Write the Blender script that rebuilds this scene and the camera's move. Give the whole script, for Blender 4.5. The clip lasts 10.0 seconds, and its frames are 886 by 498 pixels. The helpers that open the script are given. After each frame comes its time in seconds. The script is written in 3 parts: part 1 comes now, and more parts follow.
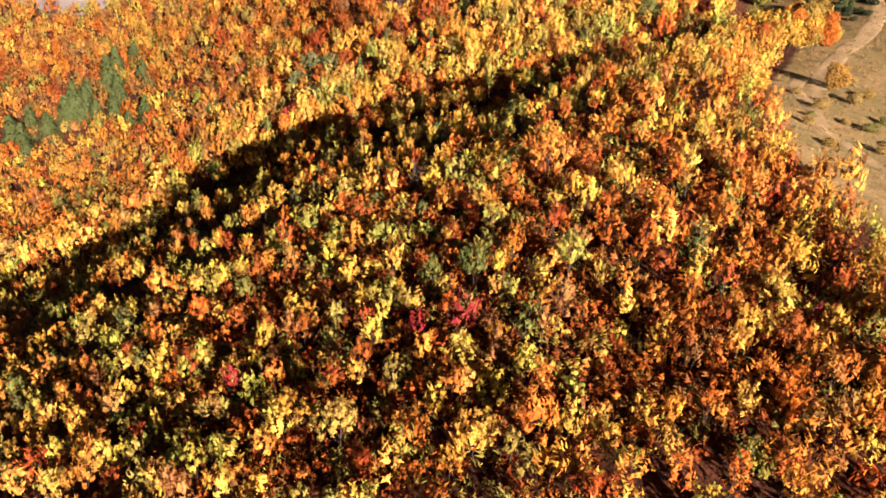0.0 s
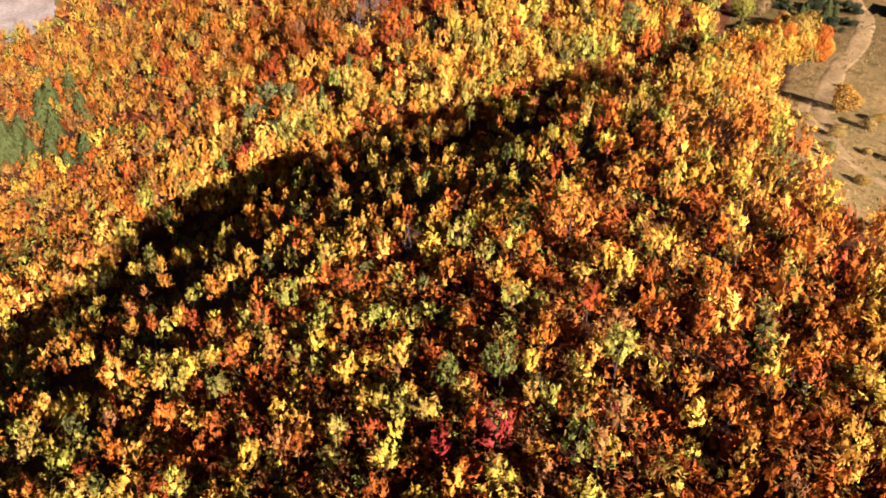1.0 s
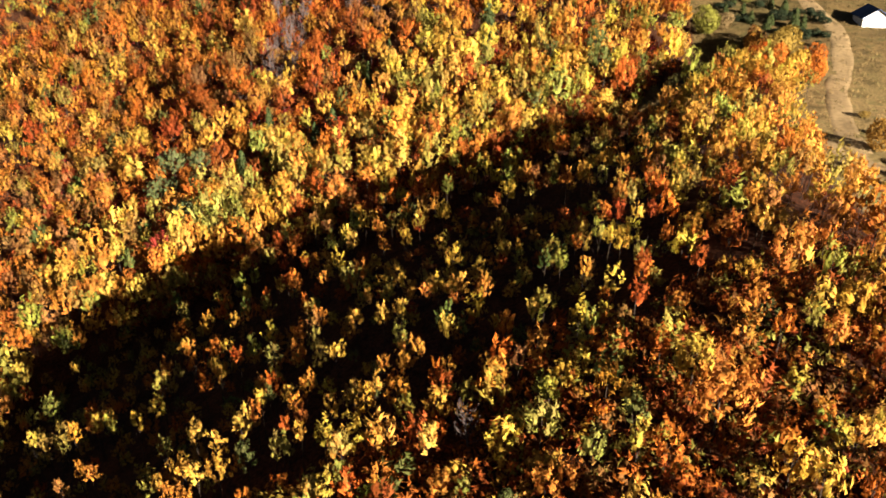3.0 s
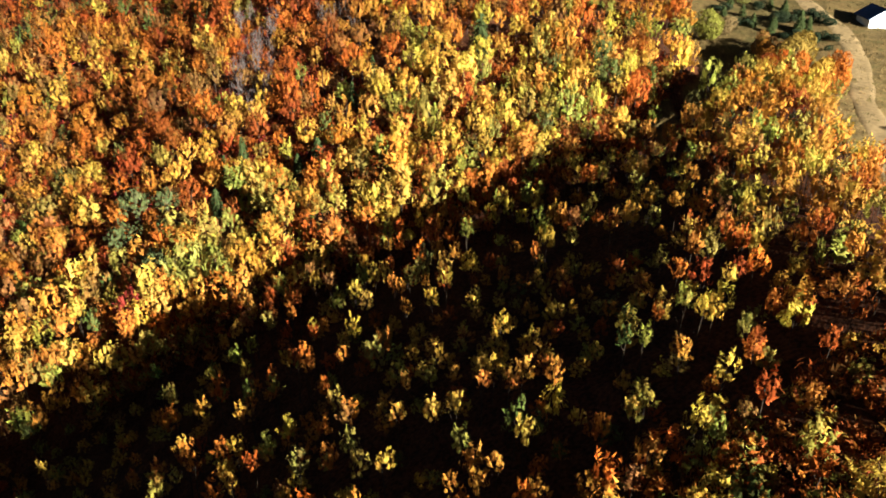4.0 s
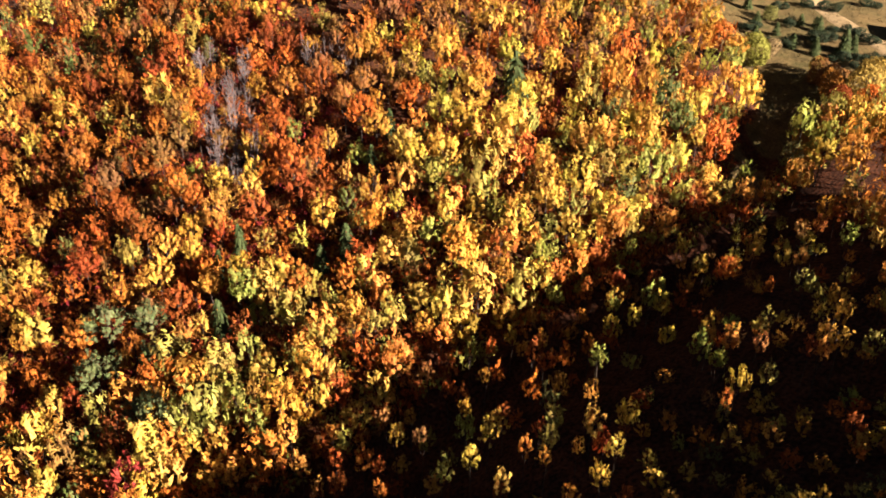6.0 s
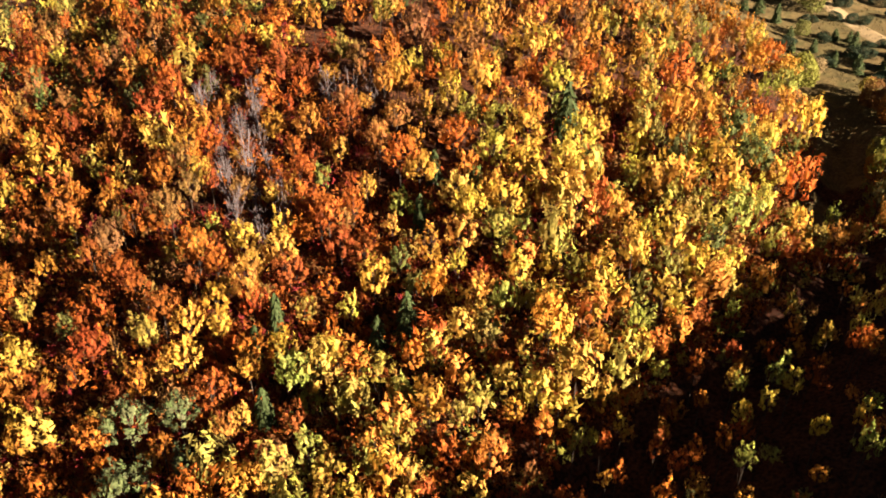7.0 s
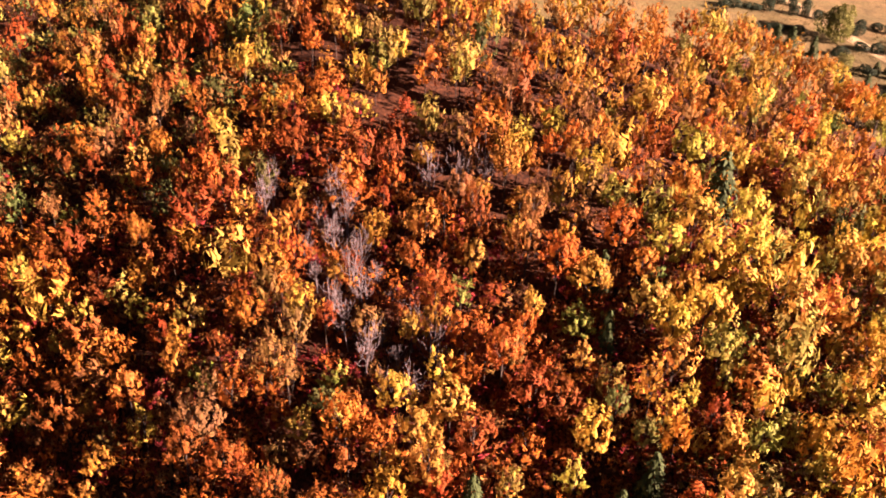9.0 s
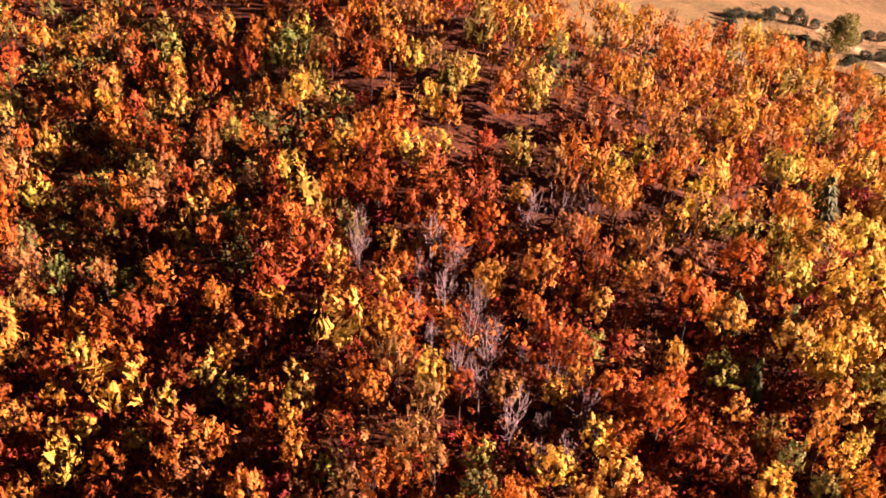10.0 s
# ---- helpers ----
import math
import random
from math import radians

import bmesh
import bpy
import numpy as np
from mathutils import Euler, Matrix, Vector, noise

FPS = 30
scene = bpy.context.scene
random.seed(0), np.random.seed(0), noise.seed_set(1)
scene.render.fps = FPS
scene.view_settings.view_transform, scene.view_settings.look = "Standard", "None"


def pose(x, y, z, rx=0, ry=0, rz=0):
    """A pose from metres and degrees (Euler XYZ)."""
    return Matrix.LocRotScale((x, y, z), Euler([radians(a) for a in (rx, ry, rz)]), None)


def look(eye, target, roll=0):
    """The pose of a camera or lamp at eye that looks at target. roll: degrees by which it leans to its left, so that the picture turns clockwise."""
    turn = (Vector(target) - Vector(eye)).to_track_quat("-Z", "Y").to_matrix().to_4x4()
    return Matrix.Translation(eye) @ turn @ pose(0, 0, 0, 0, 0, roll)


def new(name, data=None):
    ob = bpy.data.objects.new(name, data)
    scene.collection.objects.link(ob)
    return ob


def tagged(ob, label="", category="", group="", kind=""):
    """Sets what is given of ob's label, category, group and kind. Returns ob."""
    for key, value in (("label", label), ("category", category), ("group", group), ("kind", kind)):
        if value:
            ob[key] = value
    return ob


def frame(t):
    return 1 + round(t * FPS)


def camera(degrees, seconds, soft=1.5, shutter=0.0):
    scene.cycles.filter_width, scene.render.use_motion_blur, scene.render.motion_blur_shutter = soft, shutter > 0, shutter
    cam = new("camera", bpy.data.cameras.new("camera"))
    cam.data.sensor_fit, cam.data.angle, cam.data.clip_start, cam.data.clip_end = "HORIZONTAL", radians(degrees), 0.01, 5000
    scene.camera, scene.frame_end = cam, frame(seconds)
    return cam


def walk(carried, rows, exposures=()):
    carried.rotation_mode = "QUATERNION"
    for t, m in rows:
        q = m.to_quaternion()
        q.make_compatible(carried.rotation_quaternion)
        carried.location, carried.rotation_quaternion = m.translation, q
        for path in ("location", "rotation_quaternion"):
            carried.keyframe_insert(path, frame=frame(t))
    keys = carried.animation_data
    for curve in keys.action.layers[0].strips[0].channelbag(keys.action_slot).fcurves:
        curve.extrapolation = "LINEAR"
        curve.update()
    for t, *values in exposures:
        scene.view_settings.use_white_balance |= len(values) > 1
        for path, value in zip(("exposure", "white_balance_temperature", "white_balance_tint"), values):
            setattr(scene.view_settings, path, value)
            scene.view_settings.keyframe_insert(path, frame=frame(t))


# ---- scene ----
cam = camera(59.1, 10.0, soft=1.75)
PATH = [
    (0, (0.314, -1.483, 98.819), (0.356, 0.282, 97.879), 3.1),
    (0.5, (-2.249, 5.913, 99.272), (-2.159, 7.679, 98.337), 2.8),
    (1, (-5.258, 14.764, 99.695), (-5.095, 16.528, 98.767), 2.2),
    (1.5, (-7.947, 22.343, 100.03), (-7.714, 24.101, 99.106), 1.8),
    (2, (-11.021, 31.395, 100.346), (-10.709, 33.141, 99.423), 1.4),
    (2.5, (-13.691, 39.203, 100.736), (-13.312, 40.935, 99.811), 1.0),
    (2.7, (-14.819, 42.497, 100.866), (-14.412, 44.223, 99.942), 0.8),
    (3.8, (-21.303, 62.722, 101.453), (-20.738, 64.394, 100.514), 0.1),
    (4, (-22.339, 66.43, 101.504), (-21.749, 68.093, 100.563), 0.1),
    (4.5, (-24.991, 74.964, 102.02), (-24.341, 76.598, 101.069), 0.1),
    (5, (-28.167, 85.047, 102.562), (-27.447, 86.646, 101.602), 0.2),
    (5.5, (-30.751, 93.778, 103.013), (-29.972, 95.346, 102.047), 0.2),
    (5.7, (-31.976, 97.608, 103.173), (-31.169, 99.161, 102.206), 0.3),
    (6.8, (-38.28, 121.392, 104.382), (-37.326, 122.849, 103.398), 0.9),
    (7, (-39.703, 125.582, 104.519), (-38.718, 127.018, 103.535), 1.1),
    (7.5, (-42.869, 135.526, 104.737), (-41.809, 136.909, 103.755), 1.5),
    (8, (-46.403, 147.391, 104.848), (-45.252, 148.702, 103.87), 2.0),
    (8.5, (-49.436, 157.732, 105.014), (-48.207, 158.972, 104.039), 2.4),
    (9, (-53.065, 170.01, 104.833), (-51.745, 171.161, 103.867), 2.9),
    (9.5, (-56.005, 180.898, 104.776), (-54.613, 181.964, 103.814), 3.2),
    (10, (-59.402, 193.12, 104.431), (-57.928, 194.078, 103.479), 3.8),
]
EXPOSURE = [(0.0, 2.97, 6100, 26), (2.5, 3.01, 6200, 16), (4.5, 3.12, 5400, -3), (5.5, 3.28, 5700, 18), (7.5, 3.54, 6400, 13), (9.0, 3.8, 6900, 52), (10.0, 3.82, 7400, 68)]
walk(cam, [(t, look(eye, target, roll)) for t, eye, target, roll in PATH], EXPOSURE)

# ---- light: a low autumn sun and a clear sky ----
SUN_HEADING, SUN_HEIGHT = 154.0, 17.8       # degrees clockwise from +y; above the horizon
world = bpy.data.worlds.new("sky")
scene.world = world
world.use_nodes = True
wn, wl = world.node_tree.nodes, world.node_tree.links
sky = wn.new("ShaderNodeTexSky")
sky.sky_type, sky.sun_disc = "NISHITA", False
sky.sun_elevation, sky.sun_rotation = radians(SUN_HEIGHT), radians(SUN_HEADING)
wl.new(sky.outputs[0], wn["Background"].inputs[0])
wn["Background"].inputs[1].default_value = 0.005
sun_data = bpy.data.lights.new("sun", "SUN")
sun_data.energy, sun_data.angle, sun_data.color = 5.0, radians(0.5), (1.0, 0.87, 0.68)
sun = new("sun", sun_data)
toward = Vector((math.sin(radians(SUN_HEADING)) * math.cos(radians(SUN_HEIGHT)),
                 math.cos(radians(SUN_HEADING)) * math.cos(radians(SUN_HEIGHT)), math.sin(radians(SUN_HEIGHT))))
SUN_FLAT = math.cos(radians(SUN_HEIGHT))
sun.matrix_world = look(toward * 600, (0, 0, 0))


# ---- materials ----
def material(name, rough=0.9):
    m = bpy.data.materials.new(name)
    m.use_nodes = True
    b = m.node_tree.nodes["Principled BSDF"]
    b.inputs["Roughness"].default_value = rough
    b.inputs["Specular IOR Level"].default_value = 0.06
    return m, m.node_tree.nodes, m.node_tree.links, b


def noisy(nodes, links, scale, detail=4.0, where="Object"):
    c = nodes.new("ShaderNodeTexCoord")
    n = nodes.new("ShaderNodeTexNoise")
    n.inputs["Scale"].default_value, n.inputs["Detail"].default_value = scale, detail
    links.new(c.outputs[where], n.inputs["Vector"])
    return n.outputs["Fac"]


def ramp(nodes, links, fac, stops):
    r = nodes.new("ShaderNodeValToRGB")
    while len(r.color_ramp.elements) < len(stops):
        r.color_ramp.elements.new(0.5)
    for e, (p, c) in zip(r.color_ramp.elements, stops):
        e.position, e.color = p, (*c, 1)
    links.new(fac, r.inputs[0])
    return r.outputs[0]


def mixed(nodes, links, a, b, fac, mode="MIX"):
    m = nodes.new("ShaderNodeMix")
    m.data_type, m.blend_type = "RGBA", mode
    for sock, v in ((m.inputs[0], fac), (m.inputs[6], a), (m.inputs[7], b)):
        if isinstance(v, (int, float)):
            sock.default_value = v
        elif isinstance(v, tuple):
            sock.default_value = (*v, 1)
        else:
            links.new(v, sock)
    return m.outputs[2]


def bumped(nodes, links, b, fac, strength, distance):
    n = nodes.new("ShaderNodeBump")
    n.inputs["Strength"].default_value, n.inputs["Distance"].default_value = strength, distance
    links.new(fac, n.inputs["Height"])
    links.new(n.outputs[0], b.inputs["Normal"])


def leaf_material(name, through_light):
    """Leaves: the tree's own tint, each leaf a little lighter, darker or redder."""
    m, n, l, b = material(name, 0.75)
    tint = n.new("ShaderNodeAttribute")
    tint.attribute_name = "tint"
    info = n.new("ShaderNodeObjectInfo")
    geo = n.new("ShaderNodeNewGeometry")
    col = mixed(n, l, tint.outputs["Color"], info.outputs["Color"], 1.0, "MULTIPLY")
    vary = ramp(n, l, geo.outputs["Random Per Island"],
                [(0.0, (0.76, 0.68, 0.66)), (0.35, (0.95, 0.92, 0.9)), (0.7, (1.04, 1.03, 1.0)), (1.0, (1.16, 1.16, 1.14))])
    col = mixed(n, l, col, vary, 1.0, "MULTIPLY")
    l.new(col, b.inputs["Base Color"])
    tr = n.new("ShaderNodeBsdfTranslucent")
    l.new(col, tr.inputs["Color"])
    mix = n.new("ShaderNodeMixShader")
    mix.inputs[0].default_value = through_light
    l.new(b.outputs[0], mix.inputs[1])
    l.new(tr.outputs[0], mix.inputs[2])
    l.new(mix.outputs[0], n["Material Output"].inputs["Surface"])
    return m


def plain_material(name, stops, scale, rough=0.9, bump=0.3, depth=0.05):
    m, n, l, b = material(name, rough)
    fine = noisy(n, l, scale, 6)
    broad = noisy(n, l, scale * 0.13, 3)
    col = ramp(n, l, fine, stops)
    shade = ramp(n, l, broad, [(0.3, (0.72, 0.7, 0.68)), (0.7, (1.15, 1.12, 1.1))])
    l.new(mixed(n, l, col, shade, 1.0, "MULTIPLY"), b.inputs["Base Color"])
    bumped(n, l, b, fine, bump, depth)
    return m


LEAF = leaf_material("autumn_leaf", 0.26)
NEEDLE = leaf_material("conifer_needle", 0.12)
BARK = plain_material("bark", [(0.3, (0.016, 0.011, 0.008)), (0.7, (0.042, 0.029, 0.021))], 9.0)
GREY_BARK = plain_material("grey_bark", [(0.3, (0.045, 0.033, 0.03)), (0.7, (0.105, 0.08, 0.075))], 9.0)


def ground_material():
    m, n, l, b = material("ground_cover", 0.95)
    fine, mid, broad = noisy(n, l, 2.6, 6), noisy(n, l, 0.35, 5), noisy(n, l, 0.07, 4)
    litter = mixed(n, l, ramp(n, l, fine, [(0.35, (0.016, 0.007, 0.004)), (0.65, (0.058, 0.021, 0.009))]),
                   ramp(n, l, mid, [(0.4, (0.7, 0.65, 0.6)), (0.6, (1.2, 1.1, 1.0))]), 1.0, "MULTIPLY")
    dry = ramp(n, l, mid, [(0.3, (0.085, 0.06, 0.026)), (0.52, (0.15, 0.102, 0.046)), (0.72, (0.088, 0.072, 0.028))])
    dry = mixed(n, l, dry, ramp(n, l, fine, [(0.3, (0.6, 0.6, 0.58)), (0.7, (1.25, 1.2, 1.15))]), 1.0, "MULTIPLY")
    dry = mixed(n, l, dry, ramp(n, l, broad, [(0.35, (0.75, 0.8, 0.7)), (0.65, (1.15, 1.1, 1.05))]), 1.0, "MULTIPLY")
    worn = n.new("ShaderNodeAttribute")
    worn.attribute_name = "worn"
    brown = mixed(n, l, dry, (0.46, 0.46, 0.4), 1.0, "MULTIPLY")
    dry = mixed(n, l, brown, dry, worn.outputs["Fac"])
    mead = n.new("ShaderNodeAttribute")
    mead.attribute_name = "meadow"
    add = n.new("ShaderNodeMath")
    add.operation = "MULTIPLY_ADD"
    l.new(mid, add.inputs[0])
    add.inputs[1].default_value = 0.5
    l.new(mead.outputs["Fac"], add.inputs[2])
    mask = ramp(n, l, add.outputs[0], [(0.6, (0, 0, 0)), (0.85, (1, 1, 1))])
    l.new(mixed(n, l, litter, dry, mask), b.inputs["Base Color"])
    bumped(n, l, b, fine, 0.6, 0.2)
    return m


# ---- the land: two wooded hills with a side valley between them ----
HILLS = [
    [1.0, -0.9, -3.6, -7.1, -7.4, -4.2, -7.3, -13.9],
    [5.1, 1.9, -1.4, -2.4, -4.1, -1.5, 1.2, -4.3],
    [7.2, 1.2, 0.5, -0.7, -2.7, -1.5, 0.9, 5.5],
    [9.7, 3.8, 5.9, -0.6, 0.3, 6.0, -0.6, 6.6],
    [9.6, 4.7, 5.3, 0.7, 0.5, 9.2, 2.8, 3.5],
    [4.7, -0.0, -0.1, 0.2, -7.7, -1.9, -1.2, -0.8],
    [0.6, -1.6, 0.2, 2.8, 1.9, 3.7, -1.0, -1.7],
    [-2.3, -7.1, -6.9, -4.7, -6.6, -7.7, -4.9, -1.3],
]
HILL_STEP, HILL_WIDTH = 40.0, 38.0
CREST = [[-1.4, -2.0, 0.8, 1.8, -1.2], [-2.2, 0.5, 0.2, 1.4, 0.9], [-1.5, 0.7, 1.8, 0.6, -0.8], [-1.4, -0.1, 2.3, 1.9, 1.2], [0.4, -0.6, -1.3, -0.5, 0.6]]                                          # knolls on the near hill
SPUR = [[0.1, -0.4, 1.9, 1.7, 0.2], [1.2, -2.2, -1.2, 2.0, 0.3], [2.5, 0.4, 0.1, -0.5, -1.1], [-1.5, 0.3, 0.0, -2.5, -2.1]]                                            # and on the far hill's west spur


def hollow(x, y):
    """How far a place lies in the hollow behind the near hill's crest, 0 to 1."""
    x, y = np.asarray(x, float), np.asarray(y, float)
    side = np.interp(y, [100, 126, 140, 150, 166], [20, 30, 39, 49, 55])
    inside = 1 / (1 + np.exp(np.clip((105 - y) / 4, -50, 50))) / (1 + np.exp(np.clip((y - 167) / 1.6, -50, 50)))
    return inside / (1 + np.exp(np.clip((x - side) / 2.5, -50, 50))) / (1 + np.exp(np.clip((-56 - x) / 3, -50, 50)))


def land(x, y):
    """The height of the ground."""
    x, y = np.asarray(x, float), np.asarray(y, float)
    z = 50.51 + 40.64 * np.tanh((x - 20) / 160) + 33.36 * np.tanh((y - 180) / 200)
    west = 1 / (1 + np.exp(np.clip(x / 10, -50, 50)))
    z = z + (-4.91 * np.exp(-((y - 162) / 9) ** 2) * (1 - west) / (1 + np.exp(np.clip((x - 52) / 6, -50, 50)))      # the ravine
             + -3.57 * np.exp(-((y - 164) / 9) ** 2) * west / (1 + np.exp(np.clip((-58 - x) / 4, -50, 50)))
             + -0.22 * np.tanh((y - 172) / 8) * np.exp(-((y - 172) / 40) ** 2) / (1 + np.exp(np.clip((x - 60) / 6, -50, 50))))
    z = z - 1.4 * hollow(x, y)
    off = (y - 172.5) * 0.894 - (x - 52) * 0.447                 # the gully between the far hill and the meadow
    z = z - 4.5 * np.exp(-(off / 5.0) ** 2) / (1 + np.exp(np.clip((47 - x) / 2, -50, 50))) / (1 + np.exp(np.clip((x - 77) / 2, -50, 50)))
    for i, row in enumerate(HILLS):
        for j, height in enumerate(row):
            a, b = -120 + HILL_STEP * i, 40 + HILL_STEP * j
            z = z + height * np.exp(-((x - a) ** 2 + (y - b) ** 2) / (2 * HILL_WIDTH ** 2))
    for left, front, rows in ((-20, 60, CREST), (-60, 220, SPUR)):
        for i, row in enumerate(rows):
            for j, height in enumerate(row):
                z = z + height * np.exp(-((x - left - 20 * i) ** 2 + (y - front - 20 * j) ** 2) / (2 * 14.0 ** 2))
    return z


EDGE = [(0, 50), (60, 48), (76, 49), (91, 48), (104, 47), (117, 52), (124, 55), (136, 60), (145, 65), (153, 70), (160, 74), (166, 77), (169, 77), (171.5, 74), (176.5, 66), (183, 64), (185, 67.5), (188, 72), (198, 77), (204, 79.5), (212, 81), (220, 81), (224, 77), (227, 67), (230, 60), (236, 54), (241, 51), (260, 45), (600, 40)]


def edge_x(y):
    """Where the wood ends and the meadow begins."""
    return np.interp(y, [p[0] for p in EDGE], [p[1] for p in EDGE]) + 1.6 * np.sin(y * 0.37) * np.sin(y * 0.11) * (np.asarray(y) < 96)


def in_gap(x, y):
    """The open strip that runs from the meadow down into the valley."""
    along = (x - 52) / 26
    return (along > 0) & (along < 1.1) & (np.abs(y - (172.5 + 13 * along)) < 3.0 + 3.2 * along)


def sun_line(x, y):
    """How high over the ground the sun first shows past the wood on the crest."""
    s = np.arange(5.0, 95.0, 3.0)
    px, py = x + toward.x / SUN_FLAT * s, y + toward.y / SUN_FLAT * s
    return float(np.max(land(px, py) + 4.6 * (px < edge_x(py)) - s * toward.z / SUN_FLAT) - land(x, y))


def in_yard(x, y):
    """The pale open yard at the foot of the far hill."""
    return (x + 160) ** 2 + (y - 348) ** 2 < 27 ** 2


xs = np.concatenate([np.linspace(-2600, -260, 26), np.arange(-240, 201, 4.0), np.linspace(220, 2600, 26)])
ys = np.concatenate([np.linspace(-2200, -40, 26), np.arange(-20, 421, 4.0), np.linspace(440, 2800, 26)])
gx, gy = np.meshgrid(xs, ys)
gz = land(gx, gy) + 0.25 * np.sin(gx * 0.31 + 1.3 * np.sin(gy * 0.23)) * np.sin(gy * 0.27)
me = bpy.data.meshes.new("ground")
w = len(xs)
me.from_pydata(np.stack([gx, gy, gz], -1).reshape(-1, 3).tolist(), [],
               [(j * w + i, j * w + i + 1, (j + 1) * w + i + 1, (j + 1) * w + i) for j in range(len(ys) - 1) for i in range(w - 1)])
me.polygons.foreach_set("use_smooth", [True] * len(me.polygons))
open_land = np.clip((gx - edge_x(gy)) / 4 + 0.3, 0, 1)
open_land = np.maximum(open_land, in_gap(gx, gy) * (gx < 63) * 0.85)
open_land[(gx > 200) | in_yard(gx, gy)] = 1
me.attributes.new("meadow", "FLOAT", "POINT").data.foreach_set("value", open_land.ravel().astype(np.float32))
worn = np.clip((186 - gy) / 26, 0, 1) * 0.9 + 0.1
me.attributes.new("worn", "FLOAT", "POINT").data.foreach_set("value", worn.ravel().astype(np.float32))
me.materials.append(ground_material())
ground = tagged(new("ground", me), "hilly ground with brown leaf litter and dry meadow grass", "ground", kind="structure")


def rest(x, y):
    """The ground's height as the sheet has it."""
    return land(x, y) + 0.25 * np.sin(x * 0.31 + 1.3 * np.sin(y * 0.23)) * np.sin(y * 0.27)


# ---- trees ----
rng = np.random.default_rng(7)


def blades(centre, normal, along, size, aspect=0.55):
    """Leaves: three-cornered blades at the centres, square to the normals, that point along the given ways."""
    normal = normal / np.linalg.norm(normal, axis=1, keepdims=True)
    b = np.cross(normal, along)
    b /= np.linalg.norm(b, axis=1, keepdims=True) + 1e-9
    a = np.cross(b, normal)
    s = np.asarray(size).reshape(-1, 1)
    return np.stack([centre - a * s * 0.8 - b * s * aspect, centre - a * s * 0.6 + b * s * aspect, centre + a * s * 1.65], 1).reshape(-1, 3)


def crown_shape(gen, tufts, per, leaf, tall=1.3, ragged=3, petal=0.46):
    """A crown one metre in radius: upright clumps of leaves, each a rounded spray, set round a hollow with gaps between them."""
    k = np.arange(tufts)
    z = 1 - 1.5 * (k + gen.uniform(0.2, 0.8, tufts)) / tufts
    a = k * 2.39996 + gen.uniform(0, 6.283) + gen.normal(size=tufts) * 0.3
    flat = np.sqrt(np.clip(1 - z * z, 0, 1))
    d = np.stack([np.cos(a) * flat, np.sin(a) * flat, z], 1)
    lobes = gen.normal(size=(5, 3))
    lobes[:, 2] = np.abs(lobes[:, 2])
    lobes /= np.linalg.norm(lobes, axis=1, keepdims=True)
    r = 0.3 + 0.42 * np.clip(np.max(d @ lobes.T, axis=1), 0, 1) ** ragged + gen.normal(size=tufts) * 0.09
    c = d * np.clip(r, 0.16, 0.9)[:, None]
    c[:, 2] *= tall
    axis = d * 0.85 + (0, 0, 0.75) + gen.normal(size=d.shape) * 0.22
    axis /= np.linalg.norm(axis, axis=1, keepdims=True)
    reach = petal * gen.uniform(0.7, 1.35, tufts)
    face = d + (0, 0, 0.15) + gen.normal(size=d.shape) * 0.4
    k = np.repeat(k, per)
    u = gen.uniform(0.0, 1.0, (len(k), 1))
    side = np.cross(axis[k], gen.normal(size=(len(k), 3)))
    side /= np.linalg.norm(side, axis=1, keepdims=True)
    p = c[k] + axis[k] * u * reach[k, None] + side * 0.36 * petal * np.sin(0.4 + 2.4 * u) * gen.uniform(0.2, 1.0, (len(k), 1))
    nrm = face[k] + side * 0.45 + gen.normal(size=p.shape) * 0.2
    p[:, 2] += 1.35 - np.percentile(p[:, 2], 99)
    return blades(p, nrm, axis[k] + side * 0.45 + gen.normal(size=p.shape) * 0.3, leaf * gen.uniform(0.7, 1.35, len(k)), 0.48)


def stretch(radius, height, most=1.4):
    """How far a crown is drawn out down its trunk."""
    return min(most, max(1.0, (height - 0.5) / (2.2 * radius)))


def clumped(gen, v, per):
    """A tint for a crown: each clump of leaves a little lighter or darker than the next."""
    n = len(v) // (3 * per)
    t = gen.uniform(0.62, 1.18, n)[:, None] * (1 + gen.normal(size=(n, 3)) * (0.02, 0.06, 0.05))
    return np.concatenate([np.repeat(t, 3 * per, axis=0), np.ones((n * 3 * per, 1))], 1)


def bush_shape(gen, leaves, leaf):
    """A dense rounded head one metre in radius."""
    d = gen.normal(size=(leaves, 3))
    d /= np.linalg.norm(d, axis=1, keepdims=True)
    lobes = gen.normal(size=(9, 3))
    lobes /= np.linalg.norm(lobes, axis=1, keepdims=True)
    r = 0.55 + 0.5 * np.max(d @ lobes.T, axis=1) ** 3 - np.abs(gen.normal(size=leaves)) * 0.12
    p = d * r[:, None]
    return blades(p, d + gen.normal(size=d.shape) * 0.6, d + (0, 0, 0.6) + gen.normal(size=d.shape) * 0.6, leaf * gen.uniform(0.6, 1.3, leaves))


